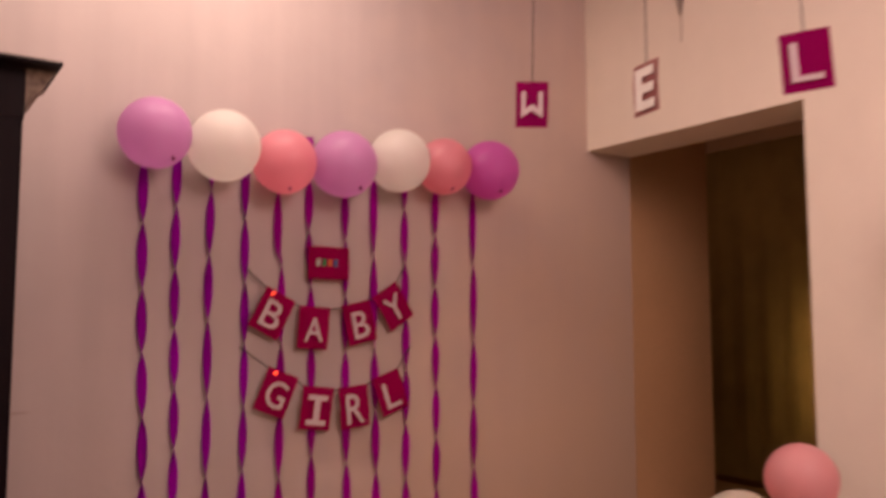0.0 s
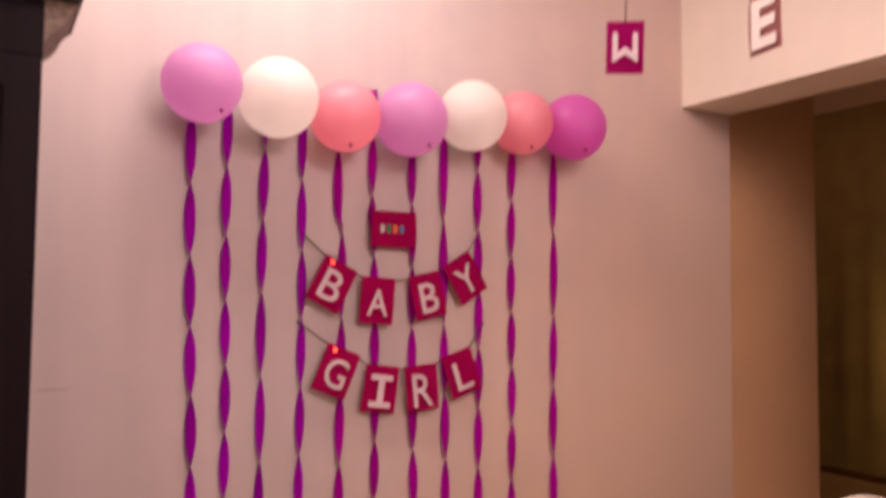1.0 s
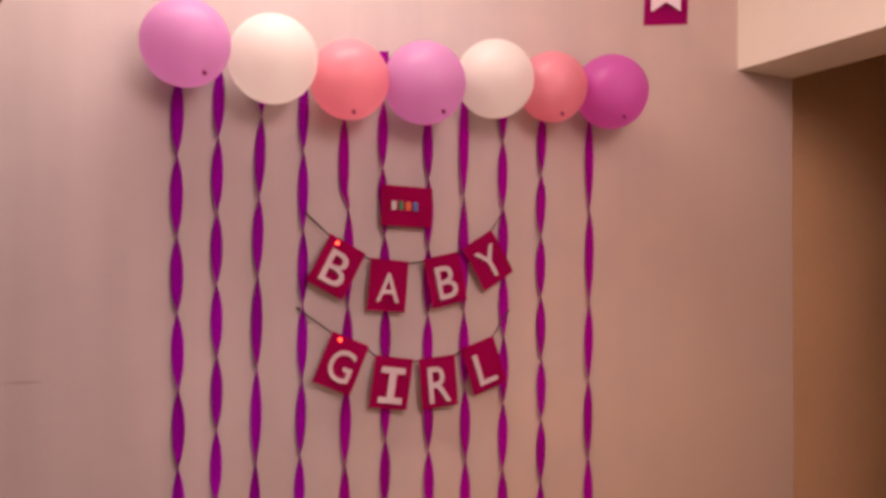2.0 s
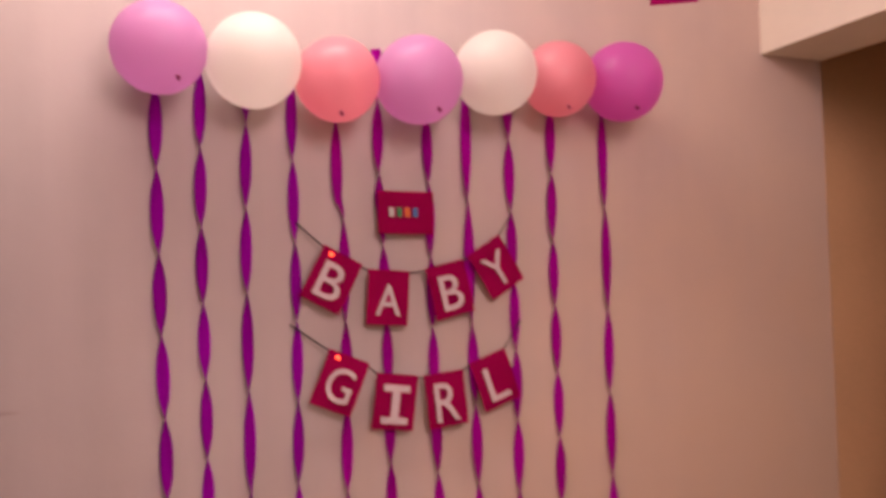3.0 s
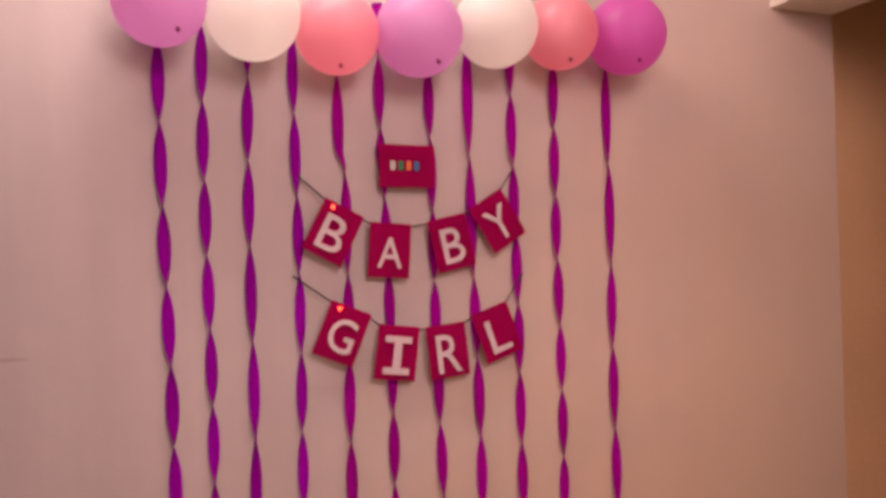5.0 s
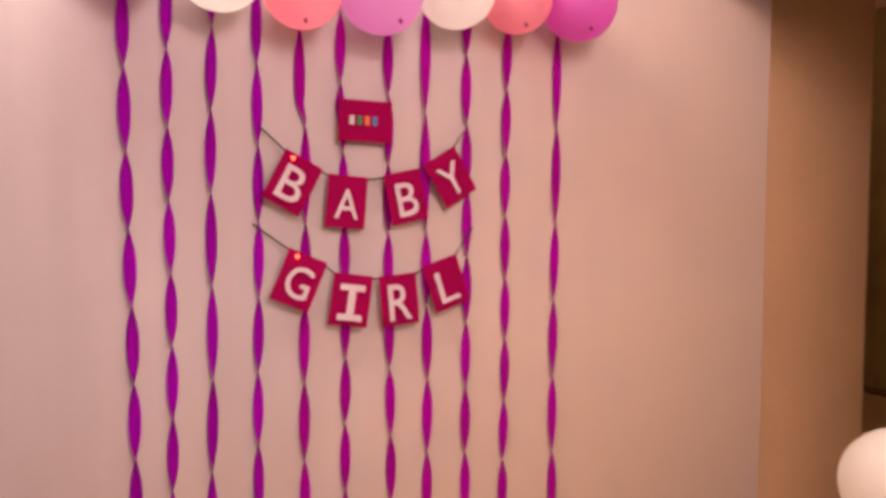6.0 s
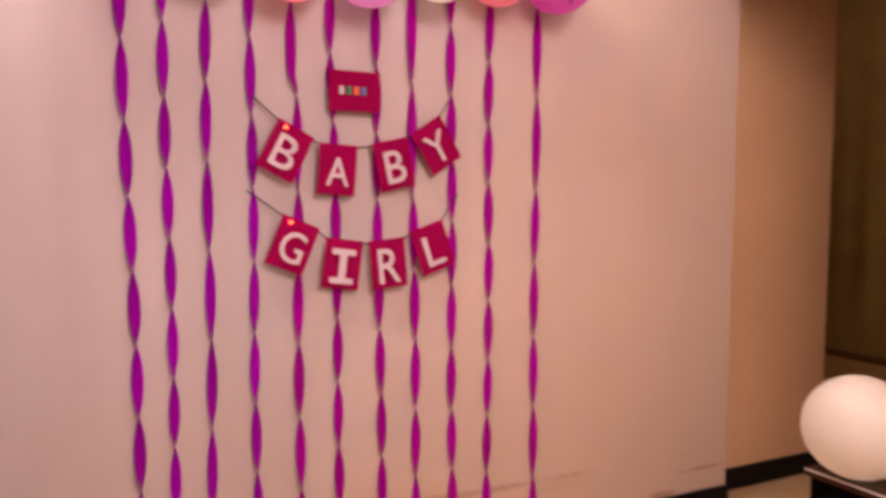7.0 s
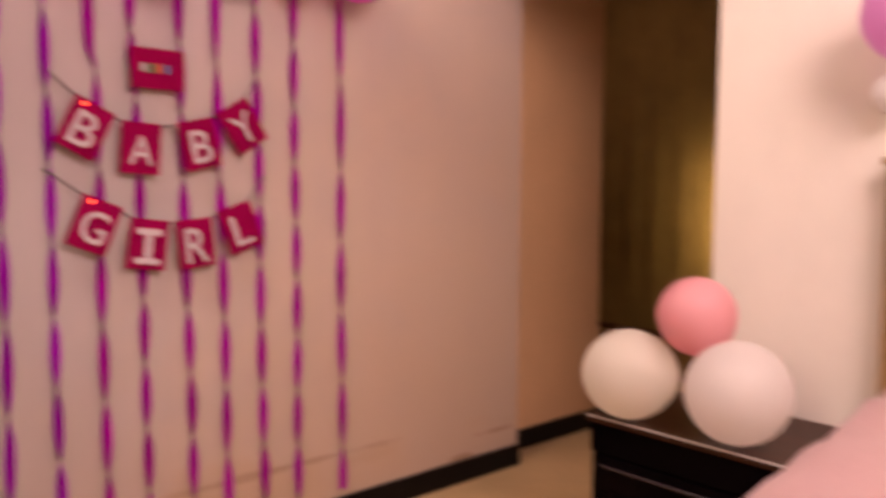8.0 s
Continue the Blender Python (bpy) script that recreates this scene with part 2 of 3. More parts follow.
def tube(points, radius, sides=7):
    """A thin cord through the points."""
    bm = bmesh.new()
    rings = []
    pts = [Vector(p) for p in points]
    for i, p in enumerate(pts):
        d = (pts[min(i + 1, len(pts) - 1)] - pts[max(i - 1, 0)]).normalized()
        a = d.orthogonal().normalized()
        b = d.cross(a)
        rings.append([bm.verts.new(p + radius * (a * math.cos(2 * math.pi * k / sides) + b * math.sin(2 * math.pi * k / sides)))
                      for k in range(sides)])
    for r, s in zip(rings, rings[1:]):
        for k in range(sides):
            bm.faces.new((r[k], r[(k + 1) % sides], s[(k + 1) % sides], s[k]))
    bm.faces.new(rings[0])
    bm.faces.new(rings[-1])
    return bm


def lathe(profile, sides=24):
    """Turns (radius, height) pairs about z."""
    bm = bmesh.new()
    rings = [[bm.verts.new((r * math.cos(2 * math.pi * k / sides), r * math.sin(2 * math.pi * k / sides), z)) for k in range(sides)]
             for r, z in profile]
    for a, b in zip(rings, rings[1:]):
        for k in range(sides):
            bm.faces.new((a[k], a[(k + 1) % sides], b[(k + 1) % sides], b[k]))
    bm.faces.new(rings[0])
    bm.faces.new(rings[-1])
    return bm


def structure(name, bm, mat, label, category):
    return tagged(part(name, bm, mat), label, category, kind="structure")


# ---------------------------------------------------------------- the room
TOP = 2.95          # ceiling height
XB, XE = 1.545, 1.813  # the two faces of the cross wall
HEAD = 2.08         # underside of the beam
JAMB = -1.052       # where the opening ends

structure("floor", boxes((-3.2, -3.6, -0.12, 5.0, 2.3, 0.0)), M_FLOOR, "polished tan stone floor", "floor")
structure("ceiling", boxes((-3.2, -3.6, TOP, 5.0, 2.3, TOP + 0.12)), M_CEIL, "plain white painted ceiling", "ceiling")
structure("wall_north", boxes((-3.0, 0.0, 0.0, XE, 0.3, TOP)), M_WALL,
          "pinkish plaster wall with faint stains behind the streamers, warm light tinted in at right", "wall")
structure("wall_east_beam", boxes((XB, JAMB, HEAD, XE, 0.0, TOP)), M_CREAM, "cream plastered beam over a wide opening", "beam")
structure("wall_east", boxes((XB, -3.6, 0.0, XE, JAMB, TOP)), M_CREAM, "cream plastered wall beside the opening", "wall")
structure("wall_west", boxes((-3.2, -3.6, 0.0, -3.0, 0.3, TOP)), M_CREAM, "plain cream plastered wall", "wall")
structure("wall_south", boxes((-3.0, -3.6, 0.0, XB, -3.4, TOP)), M_CREAM, "plain cream plastered wall", "wall")
structure("wall_passage", boxes((XE, 0.13, 0.0, 2.53, 0.3, TOP)), M_PASSAGE_WARM, "shaded plaster wall beyond the opening, warm light in its ochre", "wall")
structure("wall_next_room_side", boxes((2.41, 0.3, 0.0, 2.53, 2.3, TOP)), M_DIM_PLASTER, "dim plaster wall of the next room", "wall")
structure("wall_next_room_north", boxes((2.53, 2.1, 0.0, 4.8, 2.3, TOP)), M_DIM_PLASTER, "dim plaster wall of the next room", "wall")
structure("wall_next_room_east", boxes((4.8, -3.6, 0.0, 5.0, 2.3, TOP)), M_DIM_PLASTER, "dark unlit far wall of the next room", "wall")
structure("wall_next_room_south", boxes((XE, -3.6, 0.0, 4.8, -3.4, TOP)), M_DIM_PLASTER, "dim plaster wall of the next room", "wall")

structure("baseboard", boxes((-0.79, -0.014, 0.0, XE + 0.004, 0.0, 0.09), bevel=0.003), M_SKIRT,
          "black stone skirting along the pink wall", "baseboard")
structure("baseboard_passage", boxes((XE + 0.004, 0.116, 0.0, 2.534, 0.13, 0.09), bevel=0.003), M_SKIRT,
          "black stone skirting beyond the opening", "baseboard")
structure("baseboard_east", boxes((XB - 0.014, -3.4, 0.0, XB, JAMB, 0.09), bevel=0.003), M_SKIRT,
          "black stone skirting along the cream wall", "baseboard")

# the two lamps, both out of sight
lampfix = base_at("wall_lamp", pose(LAMP[0], -3.4, LAMP[2]), "white wall lamp bracket on the rear wall", "lamp")
tube_fix = base_at("tube_light", pose(TUBE[0], TUBE[1], TOP), "white tube light fitting under the ceiling", "lamp")
part("batten", boxes((-0.6, -0.03, -0.055, 0.6, 0.03, 0.0), bevel=0.004), M_CEIL, tube_fix)
part("base", lathe([(0.07, 0.0), (0.07, 0.02), (0.03, 0.03), (0.02, 0.035)]), M_CEIL, lampfix, m=pose(0, 0, 0, -90, 0, 0), smooth=True)


# ---------------------------------------------------------------- streamers
def streamer(mat, shade, x_top, x_bottom, z_top, z_bottom, first, step, later, bend=0.0):
    """A twisted crepe ribbon: edge-on at `first`, then a `step` below it, then every `later`."""
    width = random.uniform(0.0285, 0.0325)
    marks = [first + step, first]
    s = step
    while marks[-1] > z_bottom - 0.4:
        marks.append(marks[-1] - s * random.uniform(0.98, 1.02))
        s = later
    marks.insert(0, marks[0] + step)
    rows = int((z_top - z_bottom) / 0.0125)
    bm = bmesh.new()
    uneven = random.uniform(0, 6)
    grid = []
    for i in range(rows + 1):
        z = z_top + (z_bottom - z_top) * i / rows
        k = max(j for j in range(len(marks)) if marks[j] >= z or j == 0)
        f = (marks[k] - z) / (marks[k] - marks[k + 1])
        # the paper lies flat for most of a half turn and flips quickly
        f = f + 0.045 * math.sin(2 * math.pi * f)
        a = math.pi * (k + 0.5 + f)
        t = i / rows
        x = x_top + (x_bottom - x_top) * t + bend / (1 + math.exp((1.545 - z) / 0.008)) + 0.0022 * math.sin(5.5 * z + uneven)
        y = -0.0115 - 0.002 * math.sin(3 * z + uneven)
        cup = 0.0022
        row = []
        for j in range(5):
            u = (j / 4 - 0.5) * width
            v = cup * (1 - (2 * j / 4 - 1) ** 2)
            row.append(bm.verts.new((x + u * math.cos(a) - v * math.sin(a), y + u * math.sin(a) * 0.55 + v * math.cos(a), z)))
        grid.append(row)
    for r, s2 in zip(grid, grid[1:]):
        for j in range(4):
            bm.faces.new((r[j], r[j + 1], s2[j + 1], s2[j]))
    bmesh.ops.solidify(bm, geom=bm.faces[:], thickness=0.0005)
    ob = part("streamer", bm, mat, smooth=True)
    return tagged(ob, f"twisted {shade} crepe paper streamer hanging down the wall", "streamer", "streamers on the wall")


STREAMERS = (
    (-0.386, -0.346, 1.90, 0.13, 1.627, 0.207, 0.198),
    (-0.280, -0.259, 1.93, 0.12, 1.681, 0.196, 0.188),
    (-0.167, -0.164, 1.88, 0.12, 1.530, 0.215, 0.245),
    (-0.048, -0.037, 1.92, 0.11, 1.657, 0.214, 0.203),
    (0.083, 0.090, 1.86, 0.12, 1.498, 0.269, 0.218, -0.014),
    (0.188, 0.214, 1.972, 0.12, 1.431, 0.195, 0.190, -0.006),
    (0.323, 0.350, 1.86, 0.12, 1.599, 0.200, 0.198),
    (0.440, 0.468, 1.92, 0.12, 1.545, 0.335, 0.219),
    (0.578, 0.594, 1.90, 0.12, 1.729, 0.203, 0.197),
    (0.715, 0.724, 1.92, 0.12, 1.636, 0.200, 0.190),
    (0.898, 0.900, 1.91, 0.12, 1.522, 0.305, 0.242),
)
for i, row in enumerate(STREAMERS):
    streamer(*((M_STREAMER, "purple") if i < 4 else (M_STREAMER_WARM, "magenta purple")), *row)


# ---------------------------------------------------------------- balloons
def balloon(place, radius, axis, mat, label, group, neck=0.35, long=1.0):
    """A blown latex balloon, its knotted neck along axis."""
    turn = Vector(axis).normalized().to_track_quat("-Z", "Y").to_matrix().to_4x4()
    ob = base_at("balloon", Matrix.Translation(place) @ turn, label, "balloon", group)
    prof = []
    rows = 26
    for i in range(rows + 1):
        a = math.pi * i / rows
        z, r = math.cos(a), math.sin(a)
        if z < 0:
            z *= 1 + 0.10 * neck * z * z
            r *= 1 - 0.10 * neck * z * z
        prof.append((max(r * radius, 0.0012), z * radius * long))
    part("skin", lathe(prof, 40), mat, ob, smooth=True)
    zb = prof[-1][1]
    r = radius * 0.038
    part("knot", lathe([(r * 0.7, zb + 0.002), (r * 0.8, zb - r * 0.7), (r * 1.25, zb - r * 1.2), (r * 0.9, zb - r * 1.9),
                        (r * 1.4, zb - r * 2.5), (r * 1.1, zb - r * 2.7)], 14), M_KNOT, ob, smooth=True)
    return ob


ROW = "balloons in a row on the wall"
balloon((-0.380, -0.122, 1.894), 0.109, (0.30, -0.62, -0.72), M_PURPLE_B, "large orchid purple balloon fixed to the wall", ROW)
balloon((-0.163, -0.122, 1.880), 0.115, (0.05, 0.85, -0.50), M_WHITE_B, "ivory white balloon fixed to the wall", ROW)
balloon((0.047, -0.114, 1.852), 0.107, (-0.07, -0.54, -0.84), M_CORAL_B, "shiny coral pink balloon fixed to the wall", ROW)
balloon((0.264, -0.121, 1.866), 0.116, (0.17, -0.65, -0.73), M_PURPLE_B, "orchid purple balloon fixed to the wall", ROW)
balloon((0.487, -0.122, 1.902), 0.114, (0.05, 0.85, -0.50), M_WHITE_B, "ivory white balloon fixed to the wall", ROW)
balloon((0.690, -0.112, 1.903), 0.106, (-0.07, -0.58, -0.80), M_CORAL_B, "shiny coral pink balloon fixed to the wall", ROW)
balloon((0.902, -0.120, 1.909), 0.115, (-0.11, -0.66, -0.73), M_MAGENTA_B, "deep magenta balloon fixed to the wall", ROW)


# ---------------------------------------------------------------- cards and letters
def glyph(bm, ch, height, width, depth):
    """A raised letter in the built-in font, fattened, centred in the plane y = 0 and facing -y."""
    if ch == "I":
        b = height * 0.17
        h, w = height / 2, width / 2
        for s in ((-w, -depth, h - b, w, 0, h), (-w, -depth, -h, w, 0, -h + b), (-b * 0.62, -depth, -h + b, b * 0.62, 0, h - b)):
            box(bm, *s)
        return bm
    if ch == "W":
        # cut from felt: two upright bars and a low peak between them
        h, w, b = height / 2, width / 2, width * 0.20
        mid = -h + height * 0.52
        for outline in (((-w, h), (-w, -h), (-w + b, -h + height * 0.10), (-w + b, h)),
                        ((w - b, h), (w - b, -h + height * 0.10), (w, -h), (w, h)),
                        ((-w + b, -h + height * 0.10), (0, mid - height * 0.24), (0, mid), (-w + b, -h + height * 0.34)),
                        ((w - b, -h + height * 0.34), (0, mid), (0, mid - height * 0.24), (w - b, -h + height * 0.10))):
            front = [bm.verts.new((x, -depth, z)) for x, z in outline]
            back = [bm.verts.new((x, 0, z)) for x, z in outline]
            bm.faces.new(front)
            bm.faces.new(back)
            for k in range(4):
                bm.faces.new((front[k], front[(k + 1) % 4], back[(k + 1) % 4], back[k]))
        return bm
    cu = bpy.data.curves.new("glyph", "FONT")
    cu.body, cu.size, cu.extrude, cu.offset, cu.resolution_u = ch, 1.0, 0.01, 0.035 if ch == "E" else 0.004, 4
    ob = bpy.data.objects.new("glyph", cu)
    scene.collection.objects.link(ob)
    me = bpy.data.meshes.new_from_object(ob.evaluated_get(bpy.context.evaluated_depsgraph_get()))
    bpy.data.objects.remove(ob)
    bpy.data.curves.remove(cu)
    xs = [v.co.x for v in me.vertices]
    ys = [v.co.y for v in me.vertices]
    cx, cy = (min(xs) + max(xs)) / 2, (min(ys) + max(ys)) / 2
    sx, sy = width / (max(xs) - min(xs)), height / (max(ys) - min(ys))
    for v in me.vertices:
        v.co = ((v.co.x - cx) * sx, -depth if v.co.z > 0 else 0.0, (v.co.y - cy) * sy)
    bm.from_mesh(me)
    bpy.data.meshes.remove(me)
    return bm


def card_mesh(w, h, depth=0.003):
    """A felt card, slightly curled, with two string holes hinted by a folded top."""
    bm = bmesh.new()
    nx, nz = 6, 8
    g = [[bm.verts.new((w * (i / nx - 0.5) * (1 + random.uniform(-0.006, 0.006)), -0.004 * math.sin(math.pi * j / nz) * (0.4 + abs(i / nx - 0.5)),
                        h * (j / nz - 0.5))) for j in range(nz + 1)] for i in range(nx + 1)]
    for i in range(nx):
        for j in range(nz):
            bm.faces.new((g[i][j], g[i + 1][j], g[i + 1][j + 1], g[i][j + 1]))
    bmesh.ops.solidify(bm, geom=bm.faces[:], thickness=depth)
    return bm


def letter_card(parent, ch, x, y, z, tilt, w=0.116, h=0.147, lw=0.066, lh=0.078, mat=None, led=False):
    c = part("card", card_mesh(w, h), mat or M_FELT, parent, m=pose(x, y, z + 0.002, 0, -tilt, 0))
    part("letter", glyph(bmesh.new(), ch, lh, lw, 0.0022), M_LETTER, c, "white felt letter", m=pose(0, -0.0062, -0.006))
    if led:
        bm = bmesh.new()
        bmesh.ops.create_uvsphere(bm, u_segments=12, v_segments=8, radius=0.0054)
        part("led", bm, M_LED, c, "glowing red pin light", m=pose(-w * 0.26, -0.006, h * 0.40), smooth=True)
    return c


def banner(word, cards, start, end, tips, label):
    """cards: x, z, tilt, width of the letter; the twine runs from start over the cards' top corners to end."""
    b = base_at("banner", pose(0, 0, 0), label, "banner", "letter banners on the wall")
    pts = [(start[0], -0.012, start[1])]
    for i, (ch, (x, z, tilt, lw, lh)) in enumerate(zip(word, cards)):
        letter_card(b, ch, x, -0.030 if i % 2 else -0.033, z, tilt, lw=lw, lh=lh, led=(i == 0))
        a = radians(tilt)
        for sx in (-0.052, 0.052):
            px, pz = sx, 0.068
            pts.append((x + px * math.cos(a) - pz * math.sin(a), -0.027, z + px * math.sin(a) + pz * math.cos(a)))
    pts.append((end[0], -0.012, end[1]))
    if tips:
        pts.append((end[0] + tips[0], -0.012, end[1] + tips[1]))
    part("twine", tube(pts, 0.0025), M_TWINE, b, "dark twine")
    return b


banner("BABY", ((0.044, 1.347, -27.5, 0.069, 0.094), (0.198, 1.297, -4.0, 0.069, 0.082), (0.377, 1.314, 12.5, 0.063, 0.096), (0.519, 1.374, 32.0, 0.073, 0.092)),
       (-0.042, 1.498), (0.574, 1.518), None, "crimson felt letter cards strung on dark twine reading BABY")
banner("GIRL", ((0.062, 1.081, -22.5, 0.071, 0.090), (0.212, 1.021, -7.5, 0.073, 0.102), (0.358, 1.018, 5.5, 0.069, 0.104), (0.508, 1.060, 19.0, 0.062, 0.094)),
       (-0.060, 1.237), (0.590, 1.208), (0.013, 0.018), "crimson felt letter cards strung on dark twine reading GIRL")

# the small card with a name, shown as coloured bars
name_card = base_at("name_card", pose(0.253, -0.031, 1.526, 0, 0.8, 0), "small crimson card with four coloured bars on it", "card")
part("card", card_mesh(0.158, 0.116), M_FELT, name_card)
for i, mat in enumerate((M_BAR_W, M_BAR_G, M_BAR_O, M_BAR_B)):
    x = -0.050 + 0.0225 * i
    part("bar", boxes((x, -0.0085, -0.012, x + 0.0145, -0.006, 0.013), bevel=0.001), mat, name_card)


# cards hanging on threads from the ceiling
def hanging_card(ch, place, yaw, lw, lh, sway, aside=0.0, wide=0.118, felt=M_FELT_HOT, tone="magenta", white=M_LETTER):
    ob = base_at("hanging_letter_card", pose(*place, 0, sway, yaw),
                 f"{tone} felt card with a white letter {ch} on a thread", "letter card", "letter cards hanging from the ceiling")
    c = part("card", card_mesh(wide, 0.154), felt, ob)
    part("letter", glyph(bmesh.new(), ch, lh, lw, 0.0022), white, c, "white felt letter", m=pose(aside, -0.0062, -0.002))
    part("thread", tube([(0, 0.002, 0.074), (0.0, 0.002, 0.3), (0.0, 0.002, TOP - place[2] - 0.002)], 0.0017), M_TWINE, ob, "thin black thread")
    return ob


hanging_card("W", (0.704, -0.61, 2.034), -38, 0.071, 0.086, 1.5, wide=0.106)
hanging_card("E", (0.790, -1.027, 2.004), -101, 0.088, 0.126, 0, felt=M_FELT_GLARE, tone="glare-paled magenta", white=M_LETTER_LIT)
hanging_card("L", (0.830, -1.51, 1.964), -62, 0.074, 0.100, -3.0, 0.000)


# a small dark mark on the beam, made up as a grey plate and tail
def beam_mark():
    k = base_at("dark_mark", pose(XB, -0.543, 2.60), "small dark mark on the beam, built as a grey plate and tail", "hook")
    bm = bmesh.new()
    outline = ((-0.024, 0.07), (-0.020, 0.02), (-0.004, -0.058), (0.006, -0.060), (0.018, 0.0), (0.026, 0.07))
    back = [bm.verts.new((0.0, y, z)) for y, z in outline]
    front = [bm.verts.new((-0.008, y * 0.8, z * 0.95)) for y, z in outline]
    bm.faces.new(back)
    bm.faces.new(front)
    for i in range(len(outline)):
        j = (i + 1) % len(outline)
        bm.faces.new((back[i], back[j], front[j], front[i]))
    part("plate", bm, M_DARK_MARK, k)
    part("thread", tube([(-0.004, 0.0, -0.056), (-0.003, -0.002, -0.11), (-0.003, -0.001, -0.172)], 0.0018), M_DARK_MARK, k, "thin grey tail of the mark")


beam_mark()


# ---------------------------------------------------------------- wardrobe
def wardrobe():
    x0, x1, y0, y1, h = -1.80, -0.801, -0.65, -0.015, 1.79
    w = base_at("wardrobe", pose(0, 0, 0), "near-black wooden wardrobe with a flared carved crown", "wardrobe")
    part("body", boxes((x0, y0 + 0.022, 0.06, x1, y1, h), bevel=0.004), M_DARKWOOD, w)
    part("plinth", boxes((x0 + 0.01, y0 + 0.03, 0.0, x1 - 0.01, y1, 0.06), bevel=0.003), M_DARKWOOD, w)
    mid = (x0 + x1) / 2
    for a, b, side in ((x0 + 0.01, mid - 0.002, 1), (mid + 0.002, x1 - 0.004, -1)):
        bm = box(bmesh.new(), a, y0, 0.08, b, y0 + 0.022, h - 0.02)
        front = min(bm.faces, key=lambda f: f.calc_center_median().y)
        bmesh.ops.inset_region(bm, faces=[front], thickness=0.085)
        bmesh.ops.inset_region(bm, faces=[front], thickness=0.010, depth=-0.004)
        d = part("door", bm, M_DARKWOOD, w)
        hx = b - 0.05 if side > 0 else a + 0.05
        part("handle", tube([(hx, y0, 0.98), (hx, y0 - 0.03, 0.99), (hx, y0 - 0.03, 1.11), (hx, y0, 1.12)], 0.006, 8), M_METAL, d, "steel handle")
    # dark frieze in front, a flared carved bracket moulding on either side, and the slab on top
    part("frieze", boxes((x0, y0 + 0.001, h - 0.018, x1, y0 + 0.02, h + 0.094), bevel=0.001), M_DARKWOOD, w)
    for x, d in ((x0, -1), (x1, 1)):
        bm = bmesh.new()
        rings = []
        for y in (y0 + 0.004, -0.42):
            ring = [bm.verts.new((x, y, h + 0.010))]
            for i in range(9):
                t = i / 8
                ring.append(bm.verts.new((x + d * (0.002 + 0.060 * t - 0.003 * math.sin(3 * math.pi * t)), y, h + 0.010 + 0.086 * t)))
            ring.append(bm.verts.new((x, y, h + 0.096)))
            rings.append(ring)
        for k in range(len(rings[0])):
            k2 = (k + 1) % len(rings[0])
            bm.faces.new((rings[0][k], rings[0][k2], rings[1][k2], rings[1][k]))
        bm.faces.new(rings[0])
        bm.faces.new(rings[1])
        part("crown_moulding", bm, M_CROWN, w, "grey-brown carved moulding")
    part("top", boxes((x0 - 0.066, y0 - 0.055, h + 0.096, x1 + 0.066, -0.42, h + 0.106), bevel=0.002), M_DARKWOOD, w)
    return w


wardrobe()


# ---------------------------------------------------------------- chest of drawers and its balloons
def chest():
    x0, x1, y0, y1, h = 1.128, 1.530, -1.557, -0.912, 0.550
    c = base_at("chest_of_drawers", pose(0, 0, 0), "low black lacquered chest of drawers against the cream wall", "chest")
    part("body", boxes((x0 + 0.02, y0 + 0.01, 0.05, x1, y1 - 0.012, h - 0.022), bevel=0.003), M_CHEST, c)
    part("plinth", boxes((x0 + 0.04, y0 + 0.02, 0.0, x1, y1 - 0.02, 0.05)), M_CHEST, c)
    part("top", boxes((x0 - 0.008, y0, h - 0.022, x1 + 0.004, y1, h), bevel=0.005), M_CHEST_TOP, c, "polished dark brown top")
    # Added strip that draws the reflection on the front bevel.
    part("edge_highlight", boxes((x0 - 0.0115, y0 + 0.004, h - 0.0050, x0 - 0.0078, y1 - 0.004, h - 0.0010)), M_EDGE_GLINT, c, "thin pale strip drawn as the edge's highlight")
    part("rail", boxes((x0, y0 + 0.012, h - 0.108, x0 + 0.02, y1 - 0.014, h - 0.024), bevel=0.003), M_CHEST, c)
    for i in range(2):
        z0 = 0.06 + i * 0.192
        d = part("drawer", boxes((x0 + 0.001, y0 + 0.018, z0, x0 + 0.021, y1 - 0.020, z0 + 0.186), bevel=0.006), M_CHEST, c)
        zl = z0 + 0.156
        part("lip", tube([(x0 - 0.002, y0 + 0.05, zl), (x0 - 0.006, y0 + 0.07, zl), (x0 - 0.006, y1 - 0.07, zl), (x0 - 0.002, y1 - 0.05, zl)], 0.0045, 10),
             M_LIP, d, "glossy black pull bead", smooth=True)
    return c


chest()
PILE = "balloons piled on the chest"
balloon((1.160, -1.032, 0.678), 0.125, (0.72, -0.68, -0.10), M_PEARL_B, "big ivory white balloon resting on the chest", PILE, long=1.05)
balloon((1.178, -1.346, 0.683), 0.131, (0.55, 0.65, -0.25), M_BLUSH_B, "big pinkish white balloon resting on the chest", PILE, long=1.06)
balloon((1.226, -1.196, 0.855), 0.104, (-0.1, -0.1, -0.95), M_PINK_B, "rose pink balloon resting on two white ones", PILE)
balloon((1.428, -1.618, 1.614), 0.110, (0.2, 0.3, -0.8), M_PURPLE_B, "orchid purple balloon fixed to the cream wall", "balloons on the cream wall")
balloon((1.493, -1.562, 1.436), 0.048, (0.2, 0.3, -0.8), M_CHALK_B, "small white balloon fixed to the cream wall", "balloons on the cream wall")


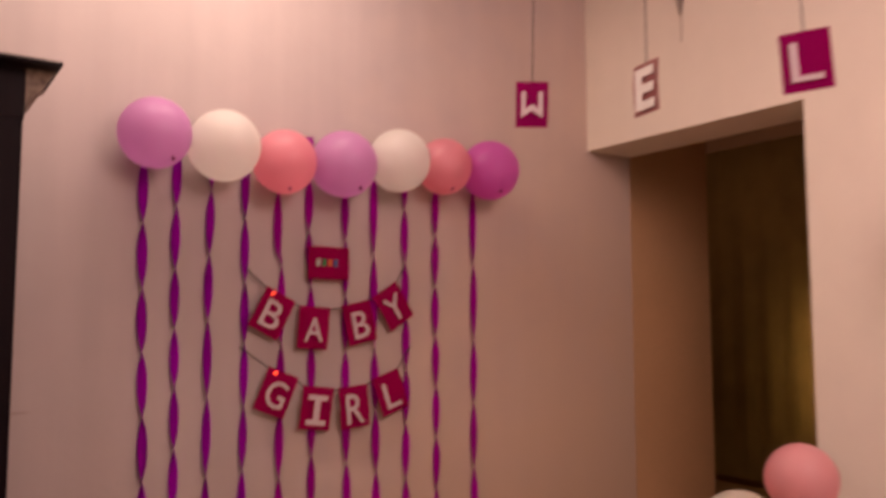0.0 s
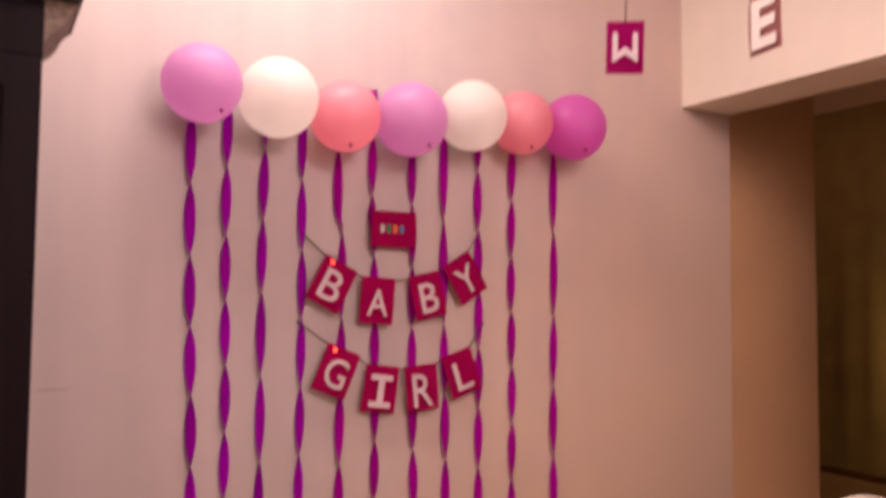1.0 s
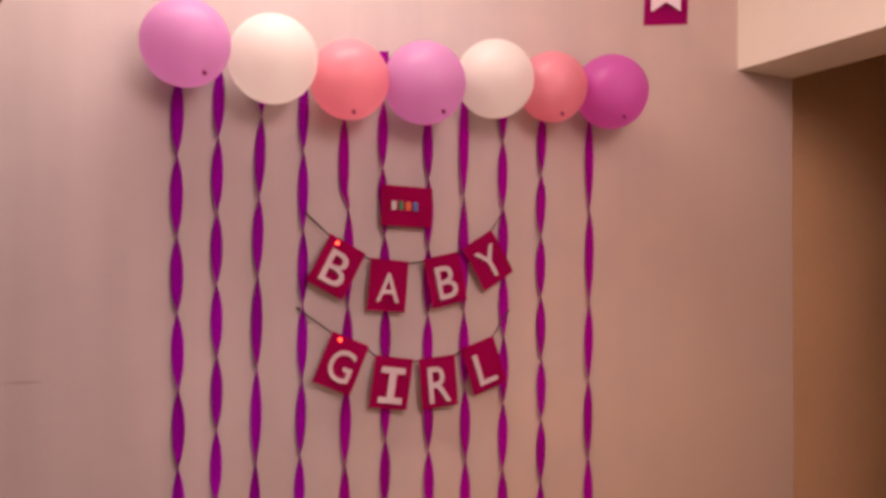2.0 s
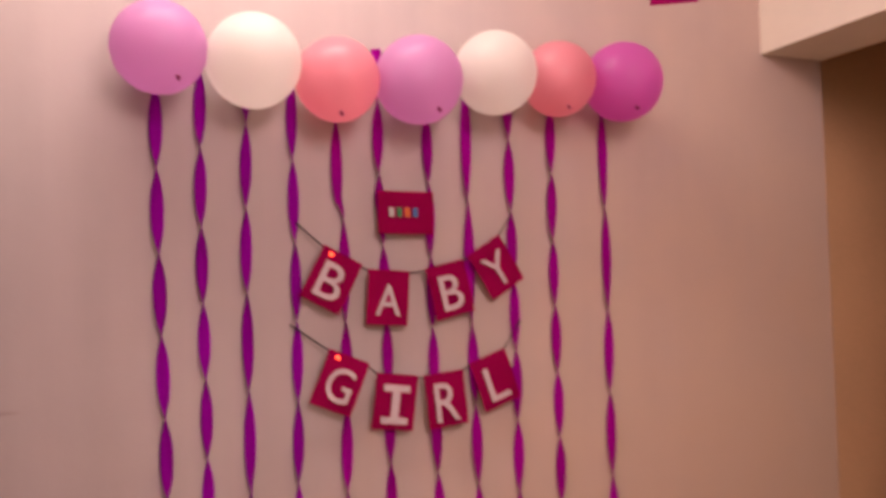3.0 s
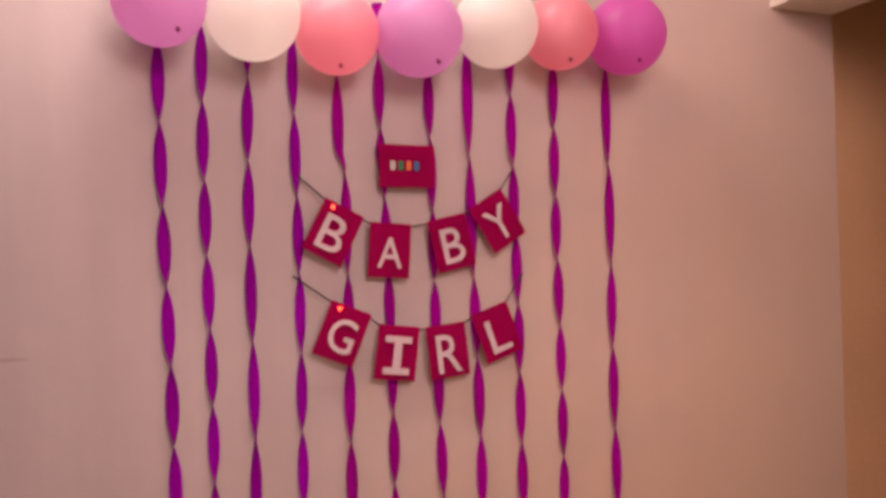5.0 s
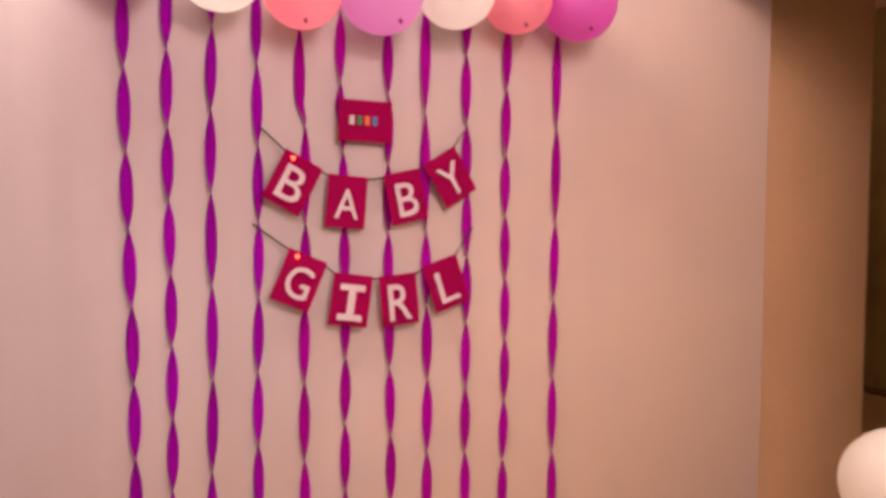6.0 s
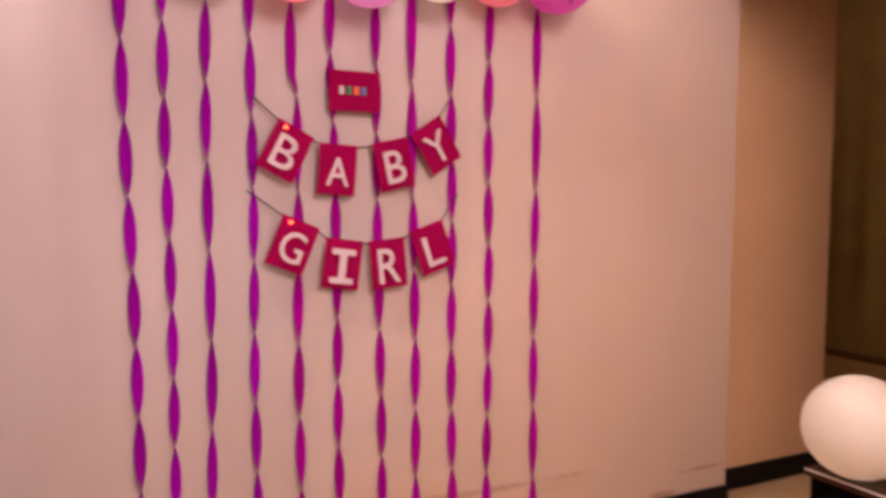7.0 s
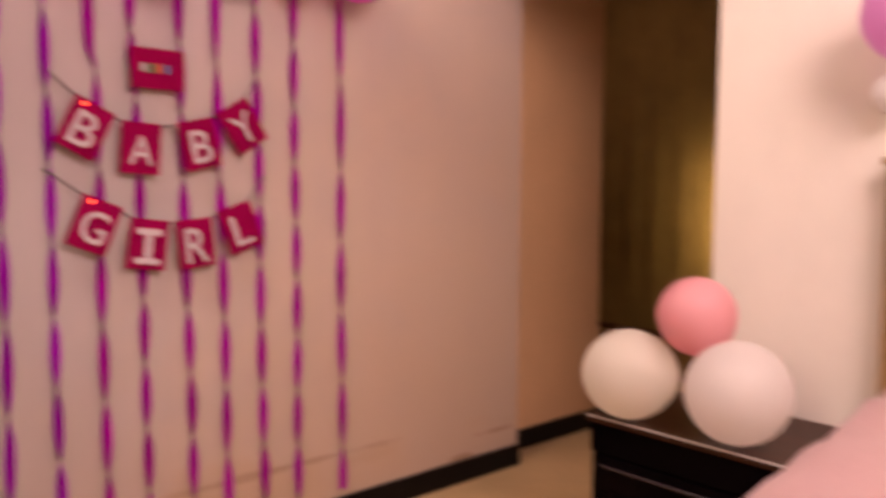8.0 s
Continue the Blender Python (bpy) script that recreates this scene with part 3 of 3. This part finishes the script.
# an ochre cupboard at the end of the chest
def cupboard():
    x0, x1, y0, y1, h = 1.475, 1.525, -2.24, -1.558, 1.275
    c = base_at("cupboard", pose(0, 0, 0), "shallow ochre brown wooden cupboard against the cream wall", "cupboard")
    part("body", boxes((x0 + 0.02, y0, 0.0, x1, y1, h - 0.02), bevel=0.004), M_OAK, c)
    part("top", boxes((x0 - 0.01, y0 - 0.01, h - 0.02, x1, y1 + 0.004, h), bevel=0.004), M_OAK, c)
    for a, b in ((y0 + 0.01, -1.90), (-1.895, y1 - 0.01)):
        d = part("door", boxes((x0, a, 0.04, x0 + 0.02, b, h - 0.035), bevel=0.004), M_OAK, c)
        part("handle", tube([(x0, -1.875, 0.7), (x0 - 0.02, -1.875, 0.7), (x0 - 0.02, -1.875, 0.8), (x0, -1.875, 0.8)], 0.005, 8) if b > -1.8 else
             tube([(x0, -1.92, 0.7), (x0 - 0.02, -1.92, 0.7), (x0 - 0.02, -1.92, 0.8), (x0, -1.92, 0.8)], 0.005, 8), M_METAL, d, "steel handle")
    return c


cupboard()


# ---------------------------------------------------------------- table under a pink cloth
def table():
    x0, x1, y0, y1, h = -0.43, 0.43, -0.72, -0.012, 0.835
    turn = pose(0.46, -1.867, 0, 0, 0, 7.9)
    t = base_at("table", turn, "small wooden table hidden under a pink cloth", "table")
    part("tabletop", boxes((x0, y0, h - 0.03, x1, y1, h), bevel=0.004), M_OAK, t)
    for x in (x0 + 0.05, x1 - 0.05):
        for y in (y0 + 0.05, y1 - 0.05):
            part("leg", boxes((x - 0.022, y - 0.022, 0.0, x + 0.022, y + 0.022, h - 0.03), bevel=0.003), M_OAK, t)
    # the cloth: a gently wrinkled top with a rippling skirt
    bm = bmesh.new()
    n = 44
    drop = 0.30
    grid = []
    for i in range(n + 1):
        row = []
        for j in range(n + 1):
            u, v = (i / n - 0.5) * 2, (j / n - 0.5) * 2
            ex, ey = (x1 - x0) / 2 + drop, (y1 - y0) / 2 + drop
            px, py = u * ex, v * ey
            ox, oy = max(abs(px) - (x1 - x0) / 2, 0), max(abs(py) - (y1 - y0) / 2, 0)
            down = math.hypot(ox, oy)
            wave = 0.018 * math.sin(11 * (px + 0.3 * py) + 2) * min(down / 0.1, 1)
            qx = math.copysign(min(abs(px), (x1 - x0) / 2 + 0.012 + 0.10 * ox + wave * (ox > 0)), px)
            qy = math.copysign(min(abs(py), (y1 - y0) / 2 + 0.012 + 0.10 * oy + 0.018 * math.sin(13 * px) * min(oy / 0.1, 1)), py)
            soft = 0.016 * noise.noise((px * 7 + py * 3, py * 4 - px * 2, 0)) + 0.006 * noise.noise((px * 17, py * 12, 3))
            row.append(bm.verts.new(((x0 + x1) / 2 + qx, (y0 + y1) / 2 + qy, h + 0.014 + (soft if down < 0.02 else 0) - max(down - 0.012, 0))))
        grid.append(row)
    for i in range(n):
        for j in range(n):
            bm.faces.new((grid[i][j], grid[i + 1][j], grid[i + 1][j + 1], grid[i][j + 1]))
    bmesh.ops.solidify(bm, geom=bm.faces[:], thickness=0.002)
    cl = part("tablecloth", bm, M_CLOTH, smooth=True, m=turn)
    tagged(cl, "crumpled pink cotton cloth spread over a table", "tablecloth")


table()


# ---------------------------------------------------------------- the next room
def curtain():
    c = base_at("curtain", pose(4.752, 0, 0), "mustard yellow curtain hanging in dim light from a rod", "curtain")
    bm = bmesh.new()
    n = 90
    rows = []
    for z in (0.06, 0.7, 1.4, 2.1, 2.75):
        rows.append([bm.verts.new((0.008 * math.sin(52 * i / n * 1.1 + 0.3 * z), 0.05 + 2.02 * i / n, z)) for i in range(n + 1)])
    for a, b in zip(rows, rows[1:]):
        for i in range(n):
            bm.faces.new((a[i], a[i + 1], b[i + 1], b[i]))
    bmesh.ops.solidify(bm, geom=bm.faces[:], thickness=0.003)
    part("drape", bm, M_CURTAIN, c, smooth=True)
    part("rod", tube([(0.036, 0.06, 2.74), (0.036, 2.05, 2.74)], 0.007, 10), M_OAK, c, "thin wooden rod")
    for y in (0.06, 2.05):
        part("bracket", tube([(0.036, y, 2.74), (0.047, y, 2.74)], 0.009, 8), M_OAK, c)


curtain()
